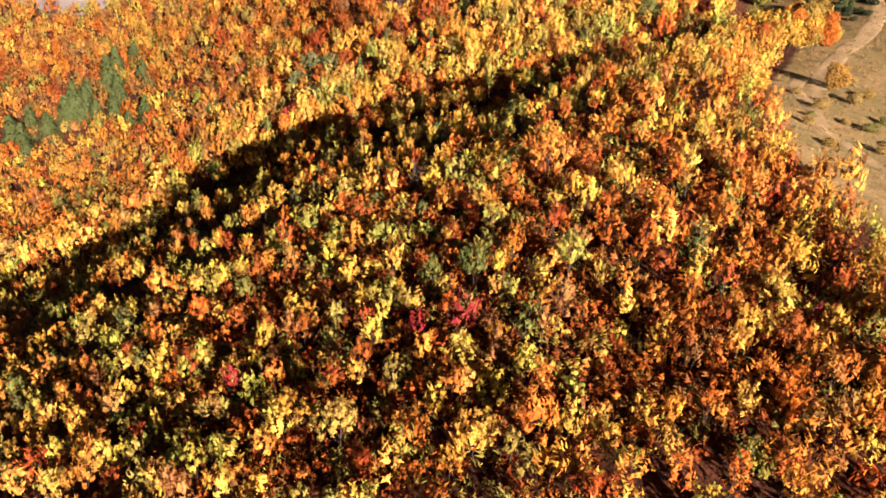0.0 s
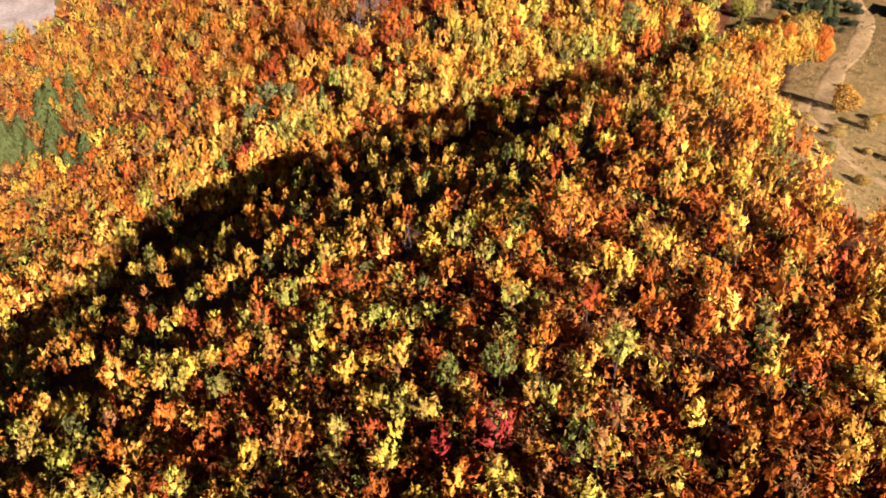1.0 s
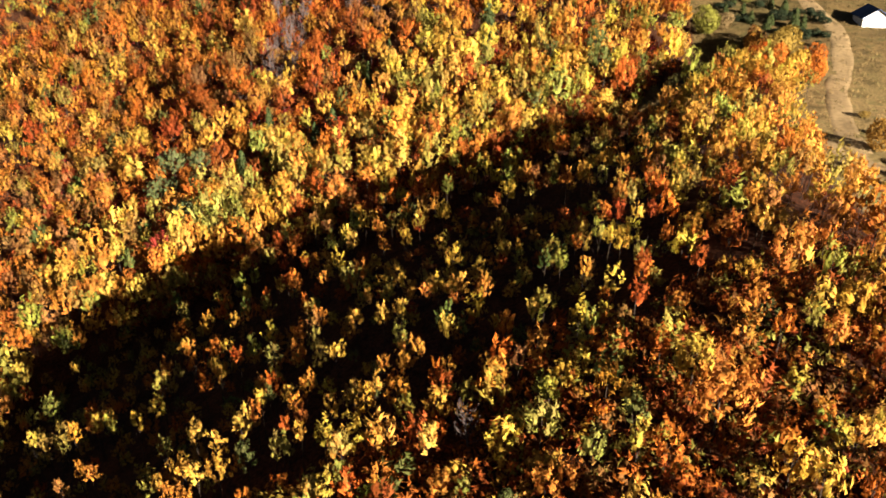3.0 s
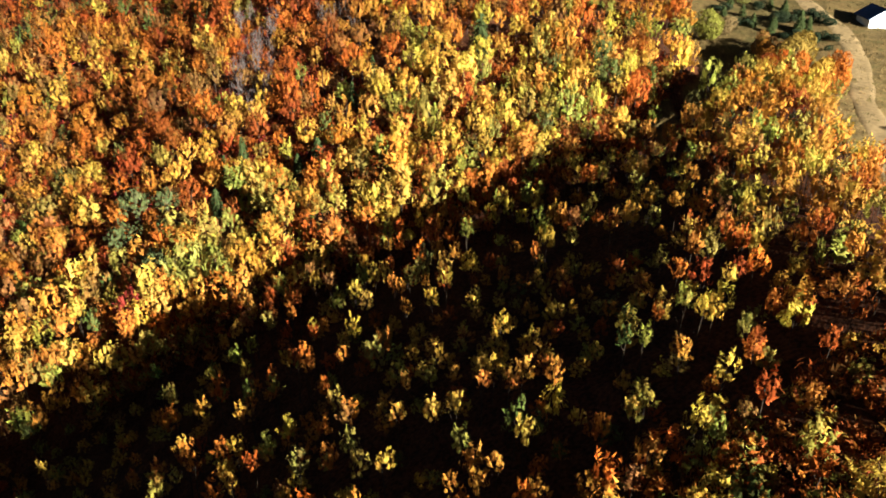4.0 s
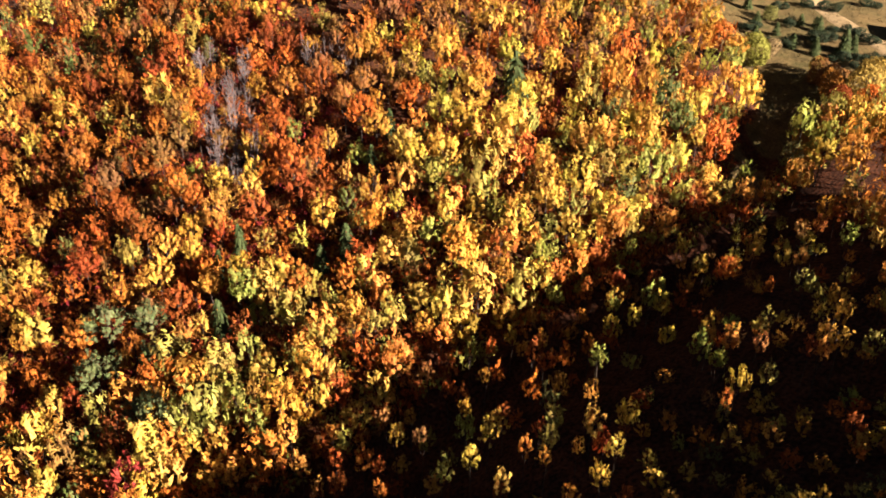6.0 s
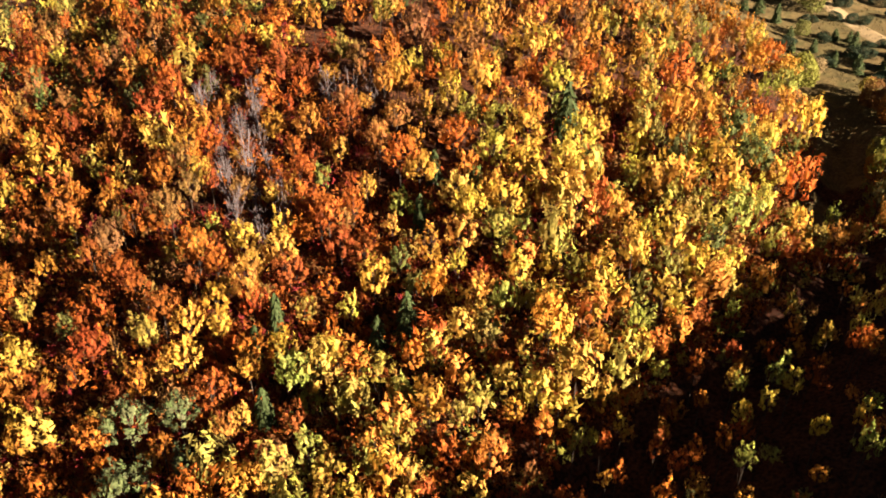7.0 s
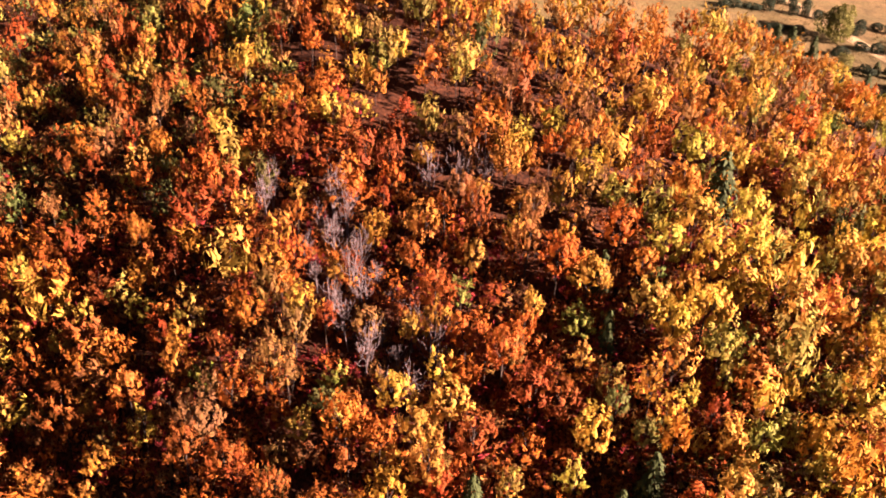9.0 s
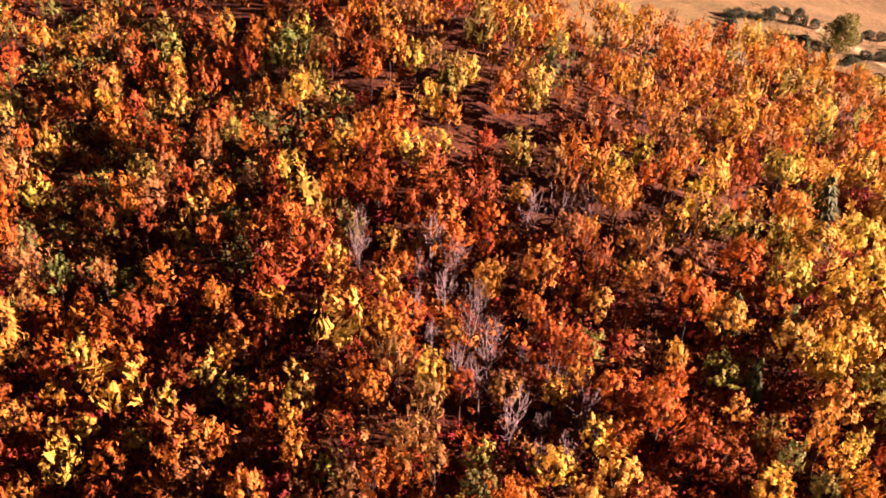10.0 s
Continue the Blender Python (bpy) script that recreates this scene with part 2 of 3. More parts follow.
def conifer_shape(gen, tiers, per, leaf):
    """A conifer one metre in radius and three high: whorls of drooping sprays."""
    pts, nrm, way = [], [], []
    for i in range(tiers):
        f = i / tiers
        rad = (1 - f) ** 0.5 * (0.75 + 0.25 * math.sin(i * 1.9) ** 2) * gen.uniform(0.8, 1.15)
        for a in gen.uniform(0, 6.283, max(7, int(per * (1.15 - f)))):
            s = gen.uniform(0.3, 1.0) ** 0.5
            pts.append((math.cos(a) * rad * s, math.sin(a) * rad * s, 3.0 * f - 0.25 * s * rad + gen.normal() * 0.06))
            nrm.append((math.cos(a) * 0.8 + gen.normal() * 0.3, math.sin(a) * 0.8 + gen.normal() * 0.3, 0.6))
            way.append((math.cos(a), math.sin(a), -0.3))
    return blades(np.array(pts), np.array(nrm), np.array(way), leaf * gen.uniform(0.7, 1.3, len(pts)), 0.6)


def tube(points, radii, sides=5):
    """A tapered limb along the points."""
    p = np.array(points, float)
    v, f = [], []
    for i, (q, r) in enumerate(zip(p, radii)):
        t = p[min(i + 1, len(p) - 1)] - p[max(i - 1, 0)]
        t = t / np.linalg.norm(t)
        a = np.cross(t, (0.3, 0.9, 0.1))
        a /= np.linalg.norm(a)
        b = np.cross(t, a)
        v += [q + r * (math.cos(6.2832 * s / sides) * a + math.sin(6.2832 * s / sides) * b) for s in range(sides)]
        if i:
            o = (i - 1) * sides
            f += [(o + s, o + (s + 1) % sides, o + sides + (s + 1) % sides, o + sides + s) for s in range(sides)]
    return np.array(v), np.array(f)


def merge(pieces):
    v, f, o = [], [], 0
    for a, b in pieces:
        v.append(a)
        f.append(b + o)
        o += len(a)
    return np.concatenate(v), np.concatenate(f)


def trunk_shape(gen, limbs, spread, top, thick, sides=5):
    """A trunk one metre high with rising limbs."""
    lean = gen.normal(size=2) * 0.04
    pieces = [tube([(0, 0, -0.06), (lean[0] * 0.5, lean[1] * 0.5, 0.5), (lean[0], lean[1], top)], (thick, thick * 0.7, thick * 0.2), sides)]
    for i in range(limbs):
        h, a = gen.uniform(0.3, 0.75), gen.uniform(0, 6.283)
        out = spread * gen.uniform(0.6, 1.0)
        b = np.array((lean[0] * h, lean[1] * h, h * top))
        tip = b + (math.cos(a) * out, math.sin(a) * out, gen.uniform(0.18, 0.4))
        mid = (b + tip) / 2 + (0, 0, -0.03)
        pieces.append(tube([b, mid, tip], (thick * 0.45, thick * 0.3, thick * 0.08), max(3, sides - 2)))
    return merge(pieces)


def mesh(name, v, f, mats, tint=None, which=None):
    """A mesh from arrays of corners and of faces with one number of corners."""
    me = bpy.data.meshes.new(name)
    n, sides = len(f), f.shape[1]
    me.vertices.add(len(v))
    me.vertices.foreach_set("co", np.asarray(v, np.float32).ravel())
    me.loops.add(n * sides)
    me.loops.foreach_set("vertex_index", np.asarray(f, np.int32).ravel())
    me.polygons.add(n)
    me.polygons.foreach_set("loop_start", np.arange(0, n * sides, sides, dtype=np.int32))
    for m in mats:
        me.materials.append(m)
    if which is not None:
        me.polygons.foreach_set("material_index", which.astype(np.int32))
    if tint is not None:
        me.attributes.new("tint", "FLOAT_COLOR", "POINT").data.foreach_set("color", np.asarray(tint, np.float32).ravel())
    me.update()
    return me


def leaf_faces(v):
    return np.arange(len(v)).reshape(-1, 3)


def white(v):
    return np.ones((len(v), 4))


FULL = [crown_shape(rng, int(13 / p), 16, 0.215 * p, rng.uniform(1.3, 1.7), 3, p) for p in rng.uniform(0.32, 0.5, 16)]
OPEN = [crown_shape(rng, int(10 / p), 14, 0.22 * p, rng.uniform(1.3, 1.8), 4, p) for p in rng.uniform(0.44, 0.66, 16)]
SPARE = [crown_shape(rng, int(13 / p), 12, 0.24 * p, rng.uniform(1.3, 1.7), 3, p) for p in rng.uniform(0.34, 0.54, 16)]
FAR = [crown_shape(rng, 18, 7, 0.13, rng.uniform(1.2, 1.7), 3, 0.55) for _ in range(16)]
COARSE = [crown_shape(rng, 13, 5, 0.2, rng.uniform(1.2, 1.6), 3, 0.6) for _ in range(16)]
STEMS = [trunk_shape(rng, 5, 0.16, 0.8, 0.014) for _ in range(6)]
SLIM = [trunk_shape(rng, 2, 0.1, 0.72, 0.009, 4) for _ in range(4)]

YELLOW, GOLD, ORANGE, RUST = (0.34, 0.208, 0.03), (0.31, 0.128, 0.018), (0.28, 0.08, 0.01), (0.18, 0.042, 0.008)
CRIMSON, OLIVE, GREEN, TAN = (0.15, 0.018, 0.015), (0.18, 0.15, 0.027), (0.07, 0.075, 0.018), (0.18, 0.082, 0.022)
KINDS = [YELLOW, GOLD, ORANGE, RUST, CRIMSON, OLIVE, GREEN, TAN]
WORDS = ["yellow", "golden", "orange", "rust-brown", "crimson", "olive-yellow", "still green", "tan"]


def stand_brightness(x, y):
    """Light painted into a stand's leaf colour: dimmer up the far hill and westwards."""
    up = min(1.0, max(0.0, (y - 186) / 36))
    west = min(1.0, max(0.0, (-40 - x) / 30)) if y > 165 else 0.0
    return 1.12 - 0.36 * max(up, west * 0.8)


def choice(x, y, r):
    """Which colour the tree at (x, y) has turned: it goes by stands, with strays."""
    a = noise.noise((x * 0.022, y * 0.022, 1.0)) + 0.5 * noise.noise((x * 0.06, y * 0.06, 5.0))
    weights = np.array([4.2, 3.4, 1.4, 1.2, 0.04, 2.6, 0.45, 0.8])
    if (x + 14) ** 2 + (y - 226) ** 2 < 24 ** 2:        # the red stand on the far hill
        weights = np.array([1.2, 1.8, 3.6, 4.2, 0.1, 0.6, 0.1, 1.5])
    elif y > 252 and x < 16 and y + x > 232:             # browner wood over the top
        weights = np.array([1.0, 1.6, 1.6, 3.4, 0.0, 1.7, 1.0, 2.4])
    elif y > 205 and x > 8 or y > 189 and x > 42:        # orange along the top of the far hill
        weights = np.array([2.2, 5.4, 2.4, 0.9, 0.0, 1.0, 0.3, 1.6])
    elif y > 165 and x > 4:                              # yellow-green at the mouth of the valley
        weights = np.array([6.0, 1.6, 0.5, 0.3, 0.0, 4.4, 0.6, 0.3])
    elif y > 170 and x < -44:                            # duller gold further west
        weights = np.array([2.4, 4.2, 1.5, 1.2, 0.0, 1.6, 0.3, 3.0])
    elif y > 196 and -20 <= x <= 8:
        weights = np.array([1.8, 2.6, 4.0, 3.2, 0.0, 0.4, 0.1, 1.4])
    elif y > 190 and x < -20:                            # the far hill's west flank
        weights = np.array([3.0, 3.2, 4.6, 1.4, 0.0, 0.3, 0.1, 0.6])
    elif y < 90 and x > 18:
        weights = np.array([2.8, 3.8, 2.8, 1.6, 0.05, 0.9, 0.2, 1.0])
    elif x > 30:                                         # gold on the crest beside the meadow
        weights = np.array([4.6, 4.5, 0.9, 0.4, 0.0, 2.0, 0.3, 0.8])
    weights = weights * np.exp(a * np.array([1.2, 0.6, -0.6, -1.2, -1.2, 1.2, 1.0, 0.0]))
    return int(np.searchsorted(np.cumsum(weights) / weights.sum(), r))


# where the wood stands
spots = []
lattice = [(col, row) for row in np.arange(24, 140, 2.35) for col in np.arange(-120, 72, 2.35)]
lattice += [(col, row) for row in np.arange(141, 400, 2.8) for col in np.arange(-230, 100, 2.8)]
for col, row in lattice:
    for x, y in (np.array((col, row)) + rng.uniform(-1.1, 1.1, 2),):
        if x < -52 - (y - 40) * 0.47 or x > edge_x(y) - 1.0 or in_gap(x, y):
            continue
        if x > max(18, 60 - (y - 231)) and y > 231 or y > 322 and x > -45 or y > 388 or in_yard(x, y) or rng.random() < (0.1 if y < 98 else 0.2 if y < 142 and x < 36 else 0.1 if y < 140 else 0.42 if y > 250 and x < 16 and y + x > 230 else 0.2 if y > 196 and x < 12 else 0.3 if y > 228 else 0.22 if y > 205 else 0.16):
            continue
        spots.append((x, y))


def single(x, y):
    """The stretches of the wood that are passed nearest: here every tree is a thing of its own."""
    return (-36 < x < 16 and 190 < y < 246) or (8 < x < 32 and 60 < y < 84)


def part(name, data, parent, label=""):
    ob = new(name, data)
    ob.parent = parent
    if label:
        ob["label"] = label
    return ob


# conifers: place, radius, height
CONIFERS = [(-12.3, 200.6, 1.5, 6.5), (-4.3, 190.2, 1.6, 6.0), (-0.9, 189.2, 1.8, 7.5), (33.0, 201.8, 2.5, 9.5), (13.1, 204.9, 1.3, 6.5),
            (-15.8, 198.7, 1.5, 6.5), (-18.2, 191.4, 1.6, 6.5), (8.0, 200.5, 1.3, 6.5),
            (-111, 228, 4.2, 11), (-107, 233, 4.0, 11), (-104, 246, 4.6, 14), (-105, 256, 4.4, 13), (-101, 262, 3.8, 11), (-109, 230, 4.6, 14), (-99, 240, 3.5, 10), (-119, 215, 4.0, 10),
            (-124, 219, 4.0, 10), (-114, 221, 4.0, 10), (-116, 210, 3.5, 9), (-84, 221, 3.5, 9), (-88, 217, 3.2, 8), (-97, 230, 3.2, 9), (-101, 226, 3.2, 10), (-108, 238, 3.4, 11), (-93, 246, 3.0, 10), (-121, 225, 3.4, 10)]
# pale grey-green broad pines at the foot of the far hill
PINES = [(-31.2, 198.6, 3.3, 9.6), (-26.2, 196.0, 2.7, 8.4), (-33.8, 192.6, 3.3, 9.4), (-29.0, 183.0, 2.9, 8.6), (-27.5, 191.5, 2.2, 7.0), (-30.5, 185.8, 2.2, 6.6)]
# leafless trees on the far hill
BARE = [(-9.0 + 0.3 * s + 3.4 * math.sin(s * 2.1), 211.0 + 1.15 * s, 5.2 + 1.4 * math.sin(s * 1.7)) for s in range(20)]
BARE += [(-6.5, 237.5, 6.0), (-4.5, 239.0, 5.5), (11.0, 224.0, 6.5), (9.0, 226.5, 6.0), (13.5, 222.0, 6.0), (-1.0, 97.5, 5.0)]
# trees that stand out from their neighbours: place, radius, colour
MARKED = [(16.2, 194.0, 3.0, 0), (12.4, 198.6, 2.8, 0), (31.5, 197.0, 3.0, 0), (35.5, 207.5, 3.0, 0), (9.4, 193.4, 2.6, 0), (27.0, 194.5, 2.8, 0), (-1.5, 195.6, 2.7, 0), (-13.8, 195.6, 2.1, 0), (-21.3, 205.7, 2.3, 0), (2.5, 183.0, 2.5, 0), (-8.4, 207.0, 2.6, 0), (-12.2, 224.4, 2.3, 0),
          (3.1, 222.0, 2.6, 1), (24.6, 200.5, 3.8, 1), (21.5, 196.4, 3.2, 0), (28.5, 204.3, 3.2, 1), (20.0, 201.5, 2.8, 0), (48.5, 181.9, 3.0, 6), (70.0, 193.0, 2.6, 5), (4.4, 64.4, 1.9, 4),
          (14.9, 68.1, 2.2, 5), (14.8, 90.7, 2.4, 0), (5.5, 70.7, 2.0, 6), (-6.7, 52.2, 2.0, 5), (14.5, 86.4, 3.0, 1), (-17.5, 206.0, 2.2, 1),
          (-9.0, 203.5, 2.6, 3), (-2.5, 202.0, 2.6, 3), (10.0, 208.5, 3.0, 2), (17.5, 206.0, 3.0, 2),
          (70.5, 164.0, 2.5, 1), (67.5, 160.5, 2.6, 2), (66.5, 166.5, 2.5, 1), (63.0, 168.0, 2.3, 5), (69.0, 157.0, 2.5, 0), (62.5, 163.5, 2.5, 1),
          (65.0, 155.5, 2.6, 3), (59.0, 165.5, 2.3, 0), (58.5, 160.5, 2.5, 1), (54.5, 165.0, 2.3, 0), (66.0, 151.0, 2.4, 1), (62.0, 147.0, 2.4, 1)]


def taken(x, y):
    """Whether a singled-out tree or a leafless one stands here already."""
    return (any((x - c[0]) ** 2 + (y - c[1]) ** 2 < (c[2] * 0.7 + 0.9) ** 2 for c in CONIFERS + PINES + MARKED)
            or any((x - c[0]) ** 2 + (y - c[1]) ** 2 < 1.5 ** 2 for c in BARE))


full_meshes = [mesh("crown", v, leaf_faces(v), [LEAF], clumped(rng, v, 16)) for v in FULL]
open_meshes = [mesh("crown", v, leaf_faces(v), [LEAF], clumped(rng, v, 14)) for v in OPEN]
BIG = [crown_shape(rng, 66, 14, 0.068, rng.uniform(1.0, 1.3), 2, 0.3) for _ in range(6)]
big_meshes = [mesh("crown", v, leaf_faces(v), [LEAF], clumped(rng, v, 14)) for v in BIG]
stem_meshes = [mesh("trunk", *s, [BARK]) for s in STEMS]


def tree(x, y, radius, height, kind, gen):
    """A broadleaved tree: a trunk with limbs, and a crown."""
    base = new("tree")
    base.matrix_basis = pose(x, y, float(rest(x, y)), 0, 0, gen.uniform(0, 360))
    tagged(base, WORDS[kind] + " autumn broadleaf tree in a dense wood", "tree", "trees of the wood")
    t = part("trunk", stem_meshes[int(gen.integers(len(stem_meshes)))], base)
    t.scale = (height, height, height)
    c = part("crown", big_meshes[int(gen.integers(6))] if radius > 1.95 else (open_meshes if y < 140 else full_meshes)[int(gen.integers(16))], base, WORDS[kind] + " leaves in loose clumps")
    c.location = (0, 0, height - radius * 1.35 * stretch(radius, height))
    c.scale = (radius, radius, radius * stretch(radius, height))
    # crown colour carries the brightness painted in for its place
    c.color = (*[min(1, k * stand_brightness(x, y) * gen.uniform(0.85, 1.15)) for k in KINDS[kind]], 1)
    return base


# big rounded trees along the wood's upper edge
MARKED += [(float(edge_x(y)) - 2.6 - 1.6 * (i % 2), y, 2.7 + 0.5 * math.sin(i * 2.3), (1, 2, 1, 0, 1, 2)[i % 6]) for i, y in enumerate(np.arange(196.0, 241.0, 2.7))]
for x, y, r, k in MARKED:
    tree(x, y, r, r * 1.6 + 3.4, k, rng)
woods = {"near": [], "far": []}
count = len(MARKED)
for x, y in spots:
    if taken(x, y):
        continue
    radius = rng.uniform(1.25, 2.1) if rng.random() < 0.75 else rng.uniform(2.0, 2.9)
    if y < 140:
        radius *= 0.72
    height = radius * 2.0 + (rng.uniform(1.2, 4.0) if rng.random() < 0.82 else rng.uniform(4.0, 5.6))
    if hollow(x, y) > 0.45:                              # low growth in the hollow, with groups of taller trees
        stand = noise.noise((x * 0.07, y * 0.07, 9.0))
        share = (0.7 if stand > 0.0 else 0.24) + (0.15 if y < 119 or y > 141 and x > -16 else 0.0)
        if 119 < y < 139 and -4 < x < 24 or x > 36 and y > 156 or -54 < x < -20 and y > 138:
            share *= 0.22
        radius = rng.uniform(0.75, 1.25)
        height = max(3.2, sun_line(x, y) + rng.uniform(0.5, 2.4)) if rng.random() < share else rng.uniform(1.8, 3.2)
    elif y > 250 and x < 16 and y + x > 230:             # thin wood over the top: tall trees with shaded gaps
        height = rng.uniform(5.6, 7.8) if rng.random() < 0.7 else rng.uniform(2.0, 3.0)
    elif y < 140 and x < 40:                             # saplings on the crest, with taller trees between them
        stand = noise.noise((x * 0.07, y * 0.07, 9.0))
        share = (0.55 if stand > 0.0 else 0.22) + (0.2 if x > 22 else 0.0)
        height = rng.uniform(4.4, 6.2) if rng.random() < share else rng.uniform(2.2, 3.7)
    elif 196 < y <= 250 and x < 14:
        height = radius * 2.0 + (rng.uniform(0.6, 2.6) if rng.random() < 0.8 else rng.uniform(3.0, 4.6))
    if 140 < y < 156 and x > edge_x(y) - 9:
        height *= 0.75
    kind = choice(x, y, rng.random())
    if single(x, y) and count < 300:
        tree(x, y, radius, height, kind, rng)
        count += 1
    else:
        woods["far" if y > 280 or x < -68 or y < 44 else "near"].append((x, y, radius, height, kind))

# beyond the hills in view the wood goes on
woods["beyond"] = []
for row in np.arange(-70, 470, 5.2):
    for col in np.arange(-300, 100, 5.2):
        x, y = np.array((col, row)) + rng.uniform(-1.8, 1.8, 2)
        inside = x > -52 - (y - 40) * 0.47 and 22 < y < 388 and not (y > 231 and x > max(18, 60 - (y - 231)) or y > 322 and x > -45)
        if inside or x > edge_x(y) - 1 or in_yard(x, y) or x < -138 - (y - 40) * 0.47:
            continue
        radius = rng.uniform(2.0, 3.3)
        woods["beyond"].append((x, y, radius, radius * 2.0 + rng.uniform(1.2, 3.6), choice(x, y, rng.random())))

for which, rows in woods.items():
    vs, fs, ts, ms, o = [], [], [], [], 0
    for x, y, radius, height, kind in rows:
        shapes, per = (COARSE, 5) if which == "beyond" else (FAR, 7) if which == "far" else (OPEN, 14) if y < 140 else (SPARE, 12)
        shape = shapes[int(rng.integers(16))]
        a = rng.uniform(0, 6.283)
        turn = np.array(((math.cos(a), -math.sin(a), 0), (math.sin(a), math.cos(a), 0), (0, 0, 1)))
        at = np.array((x, y, float(rest(x, y))))
        long = stretch(radius, height, 1.5 if hollow(x, y) > 0.45 else 1.4)
        crown = shape @ turn.T * radius * (1, 1, long) + at + (0, 0, height - radius * 1.35 * long)
        sv, sf = SLIM[int(rng.integers(4))]
        sf = np.concatenate([sf[:, [0, 1, 2]], sf[:, [0, 2, 3]]])
        stem = sv @ turn.T * height + at
        for v, f, m in ((crown, leaf_faces(crown), 0), (stem, sf, 1)):
            vs.append(v)
            fs.append(f + o)
            ms.append(np.full(len(f), m))
            c = np.ones((len(v), 4)) if m else clumped(rng, v, per)
            # leaf tint takes the brightness painted in by place; trunks do not
            c[:, :3] *= np.array(KINDS[kind]) * rng.uniform(0.85, 1.15, 3) * (1.0 if m else stand_brightness(x, y))
            ts.append(c)
            o += len(v)
    me = mesh("woodland", np.concatenate(vs), np.concatenate(fs), [LEAF, BARK], np.concatenate(ts), np.concatenate(ms))
    tagged(new("woodland", me), "dense autumn wood in yellow, orange and rust", "wood", kind="stuff")

# low growth under the trees
SCRUB = [crown_shape(rng, 11, 5, 0.15, 0.8, 3, 0.6) for _ in range(6)]
vs, ts = [], []
for k in range(11500):
    x, y = ((rng.uniform(-62, 12), rng.uniform(196, 300)) if k % 9 < 4 else (rng.uniform(-40, 66), rng.uniform(167, 206)) if k % 9 < 7
            else (rng.uniform(-30, 46), rng.uniform(42, 104)))
    if x > edge_x(y) - 1 or in_gap(x, y):
        continue
    v = SCRUB[int(rng.integers(6))] * rng.uniform(0.8, 1.6) + (x, y, float(rest(x, y)) + 0.6)
    c = clumped(rng, v, 5)
    shade = (GREEN, TAN, OLIVE, RUST, TAN) if y > 252 and x > -22 else (RUST, ORANGE, OLIVE, TAN, RUST) if y < 190 else (RUST, ORANGE, RUST, TAN, CRIMSON)
    c[:, :3] *= np.array(shade[int(rng.integers(5))]) * rng.uniform(0.7, 1.2)
    vs.append(v)
    ts.append(c)
v = np.concatenate(vs)
tagged(new("undergrowth", mesh("undergrowth", v, leaf_faces(v), [LEAF], np.concatenate(ts))), "low rust-brown undergrowth beneath the trees", "undergrowth", kind="stuff")

needle_meshes = [mesh("needles", v, leaf_faces(v), [NEEDLE], white(v)) for v in [conifer_shape(rng, 22, 40, 0.15) for _ in range(4)]]


def conifer(x, y, radius, height, gen, label="dark green conifer among the autumn trees"):
    base = new("conifer")
    base.matrix_basis = pose(x, y, float(rest(x, y)), 0, 0, gen.uniform(0, 360))
    tagged(base, label, "tree", "conifers")
    t = part("trunk", stem_meshes[0], base)
    t.scale = (height * 0.6, height * 0.6, height)
    c = part("needles", needle_meshes[int(gen.integers(4))], base, "green needle sprays")
    c.location = (0, 0, height * 0.1)
    c.scale = (radius, radius, height * 0.3)
    c.color = (0.026, 0.034, 0.01, 1)
    return base


for x, y, r, h in CONIFERS:
    conifer(x, y, r, h, rng)


def pine(x, y, radius, height, gen):
    """A broad, pale pine: a trunk and a rounded crown of needle tufts."""
    base = new("pine")
    base.matrix_basis = pose(x, y, float(rest(x, y)), 0, 0, gen.uniform(0, 360))
    tagged(base, "pale grey-green pine standing among golden trees", "tree", "pale pines")
    t = part("trunk", stem_meshes[1], base)
    t.scale = (height, height, height)
    c = part("crown", big_meshes[int(gen.integers(6))], base, "grey-green needle tufts")
    c.location, c.scale = (0, 0, height - radius * 1.35), (radius, radius, radius)
    c.color = (0.072, 0.082, 0.03, 1)


for row in PINES:
    pine(*row, rng)


def bare_shape(gen):
    """A leafless tree one metre high: a forked trunk with many thin rising twigs."""
    pieces = []
    for i in range(3):
        a, out = gen.uniform(0, 6.283), gen.uniform(0.06, 0.16)
        pieces.append(tube([(0, 0, -0.05), (math.cos(a) * out * 0.5, math.sin(a) * out * 0.5, 0.45), (math.cos(a) * out, math.sin(a) * out, 0.95)], (0.016, 0.01, 0.0035), 4))
        for j in range(6):
            h = gen.uniform(0.25, 0.8)
            s = np.array((math.cos(a) * out * h, math.sin(a) * out * h, h * 0.95))
            e = gen.uniform(0, 6.283)
            far = gen.uniform(0.12, 0.26)
            tip = s + (math.cos(e) * far, math.sin(e) * far, gen.uniform(0.16, 0.34))
            pieces.append(tube([s, (s + tip) / 2 + (math.cos(e) * 0.03, math.sin(e) * 0.03, -0.02), tip], (0.0065, 0.005, 0.0025), 3))
            for q in range(2):
                m = s + (tip - s) * gen.uniform(0.4, 0.8)
                pieces.append(tube([m, m + gen.normal(size=3) * 0.05 + (0, 0, 0.12)], (0.005, 0.0025), 3))
    return merge(pieces)


bare_meshes = [mesh("trunk", *bare_shape(rng), [GREY_BARK]) for _ in range(6)]
for x, y, h in BARE:
    base = new("bare_tree")
    base.matrix_basis = pose(x, y, float(rest(x, y)), 0, 0, rng.uniform(0, 360))
    tagged(base, "leafless grey tree with thin upright branches", "tree", "leafless trees")
    t = part("trunk", bare_meshes[int(rng.integers(6))], base)
    t.scale = (h * 1.1, h * 1.1, h * 1.1)


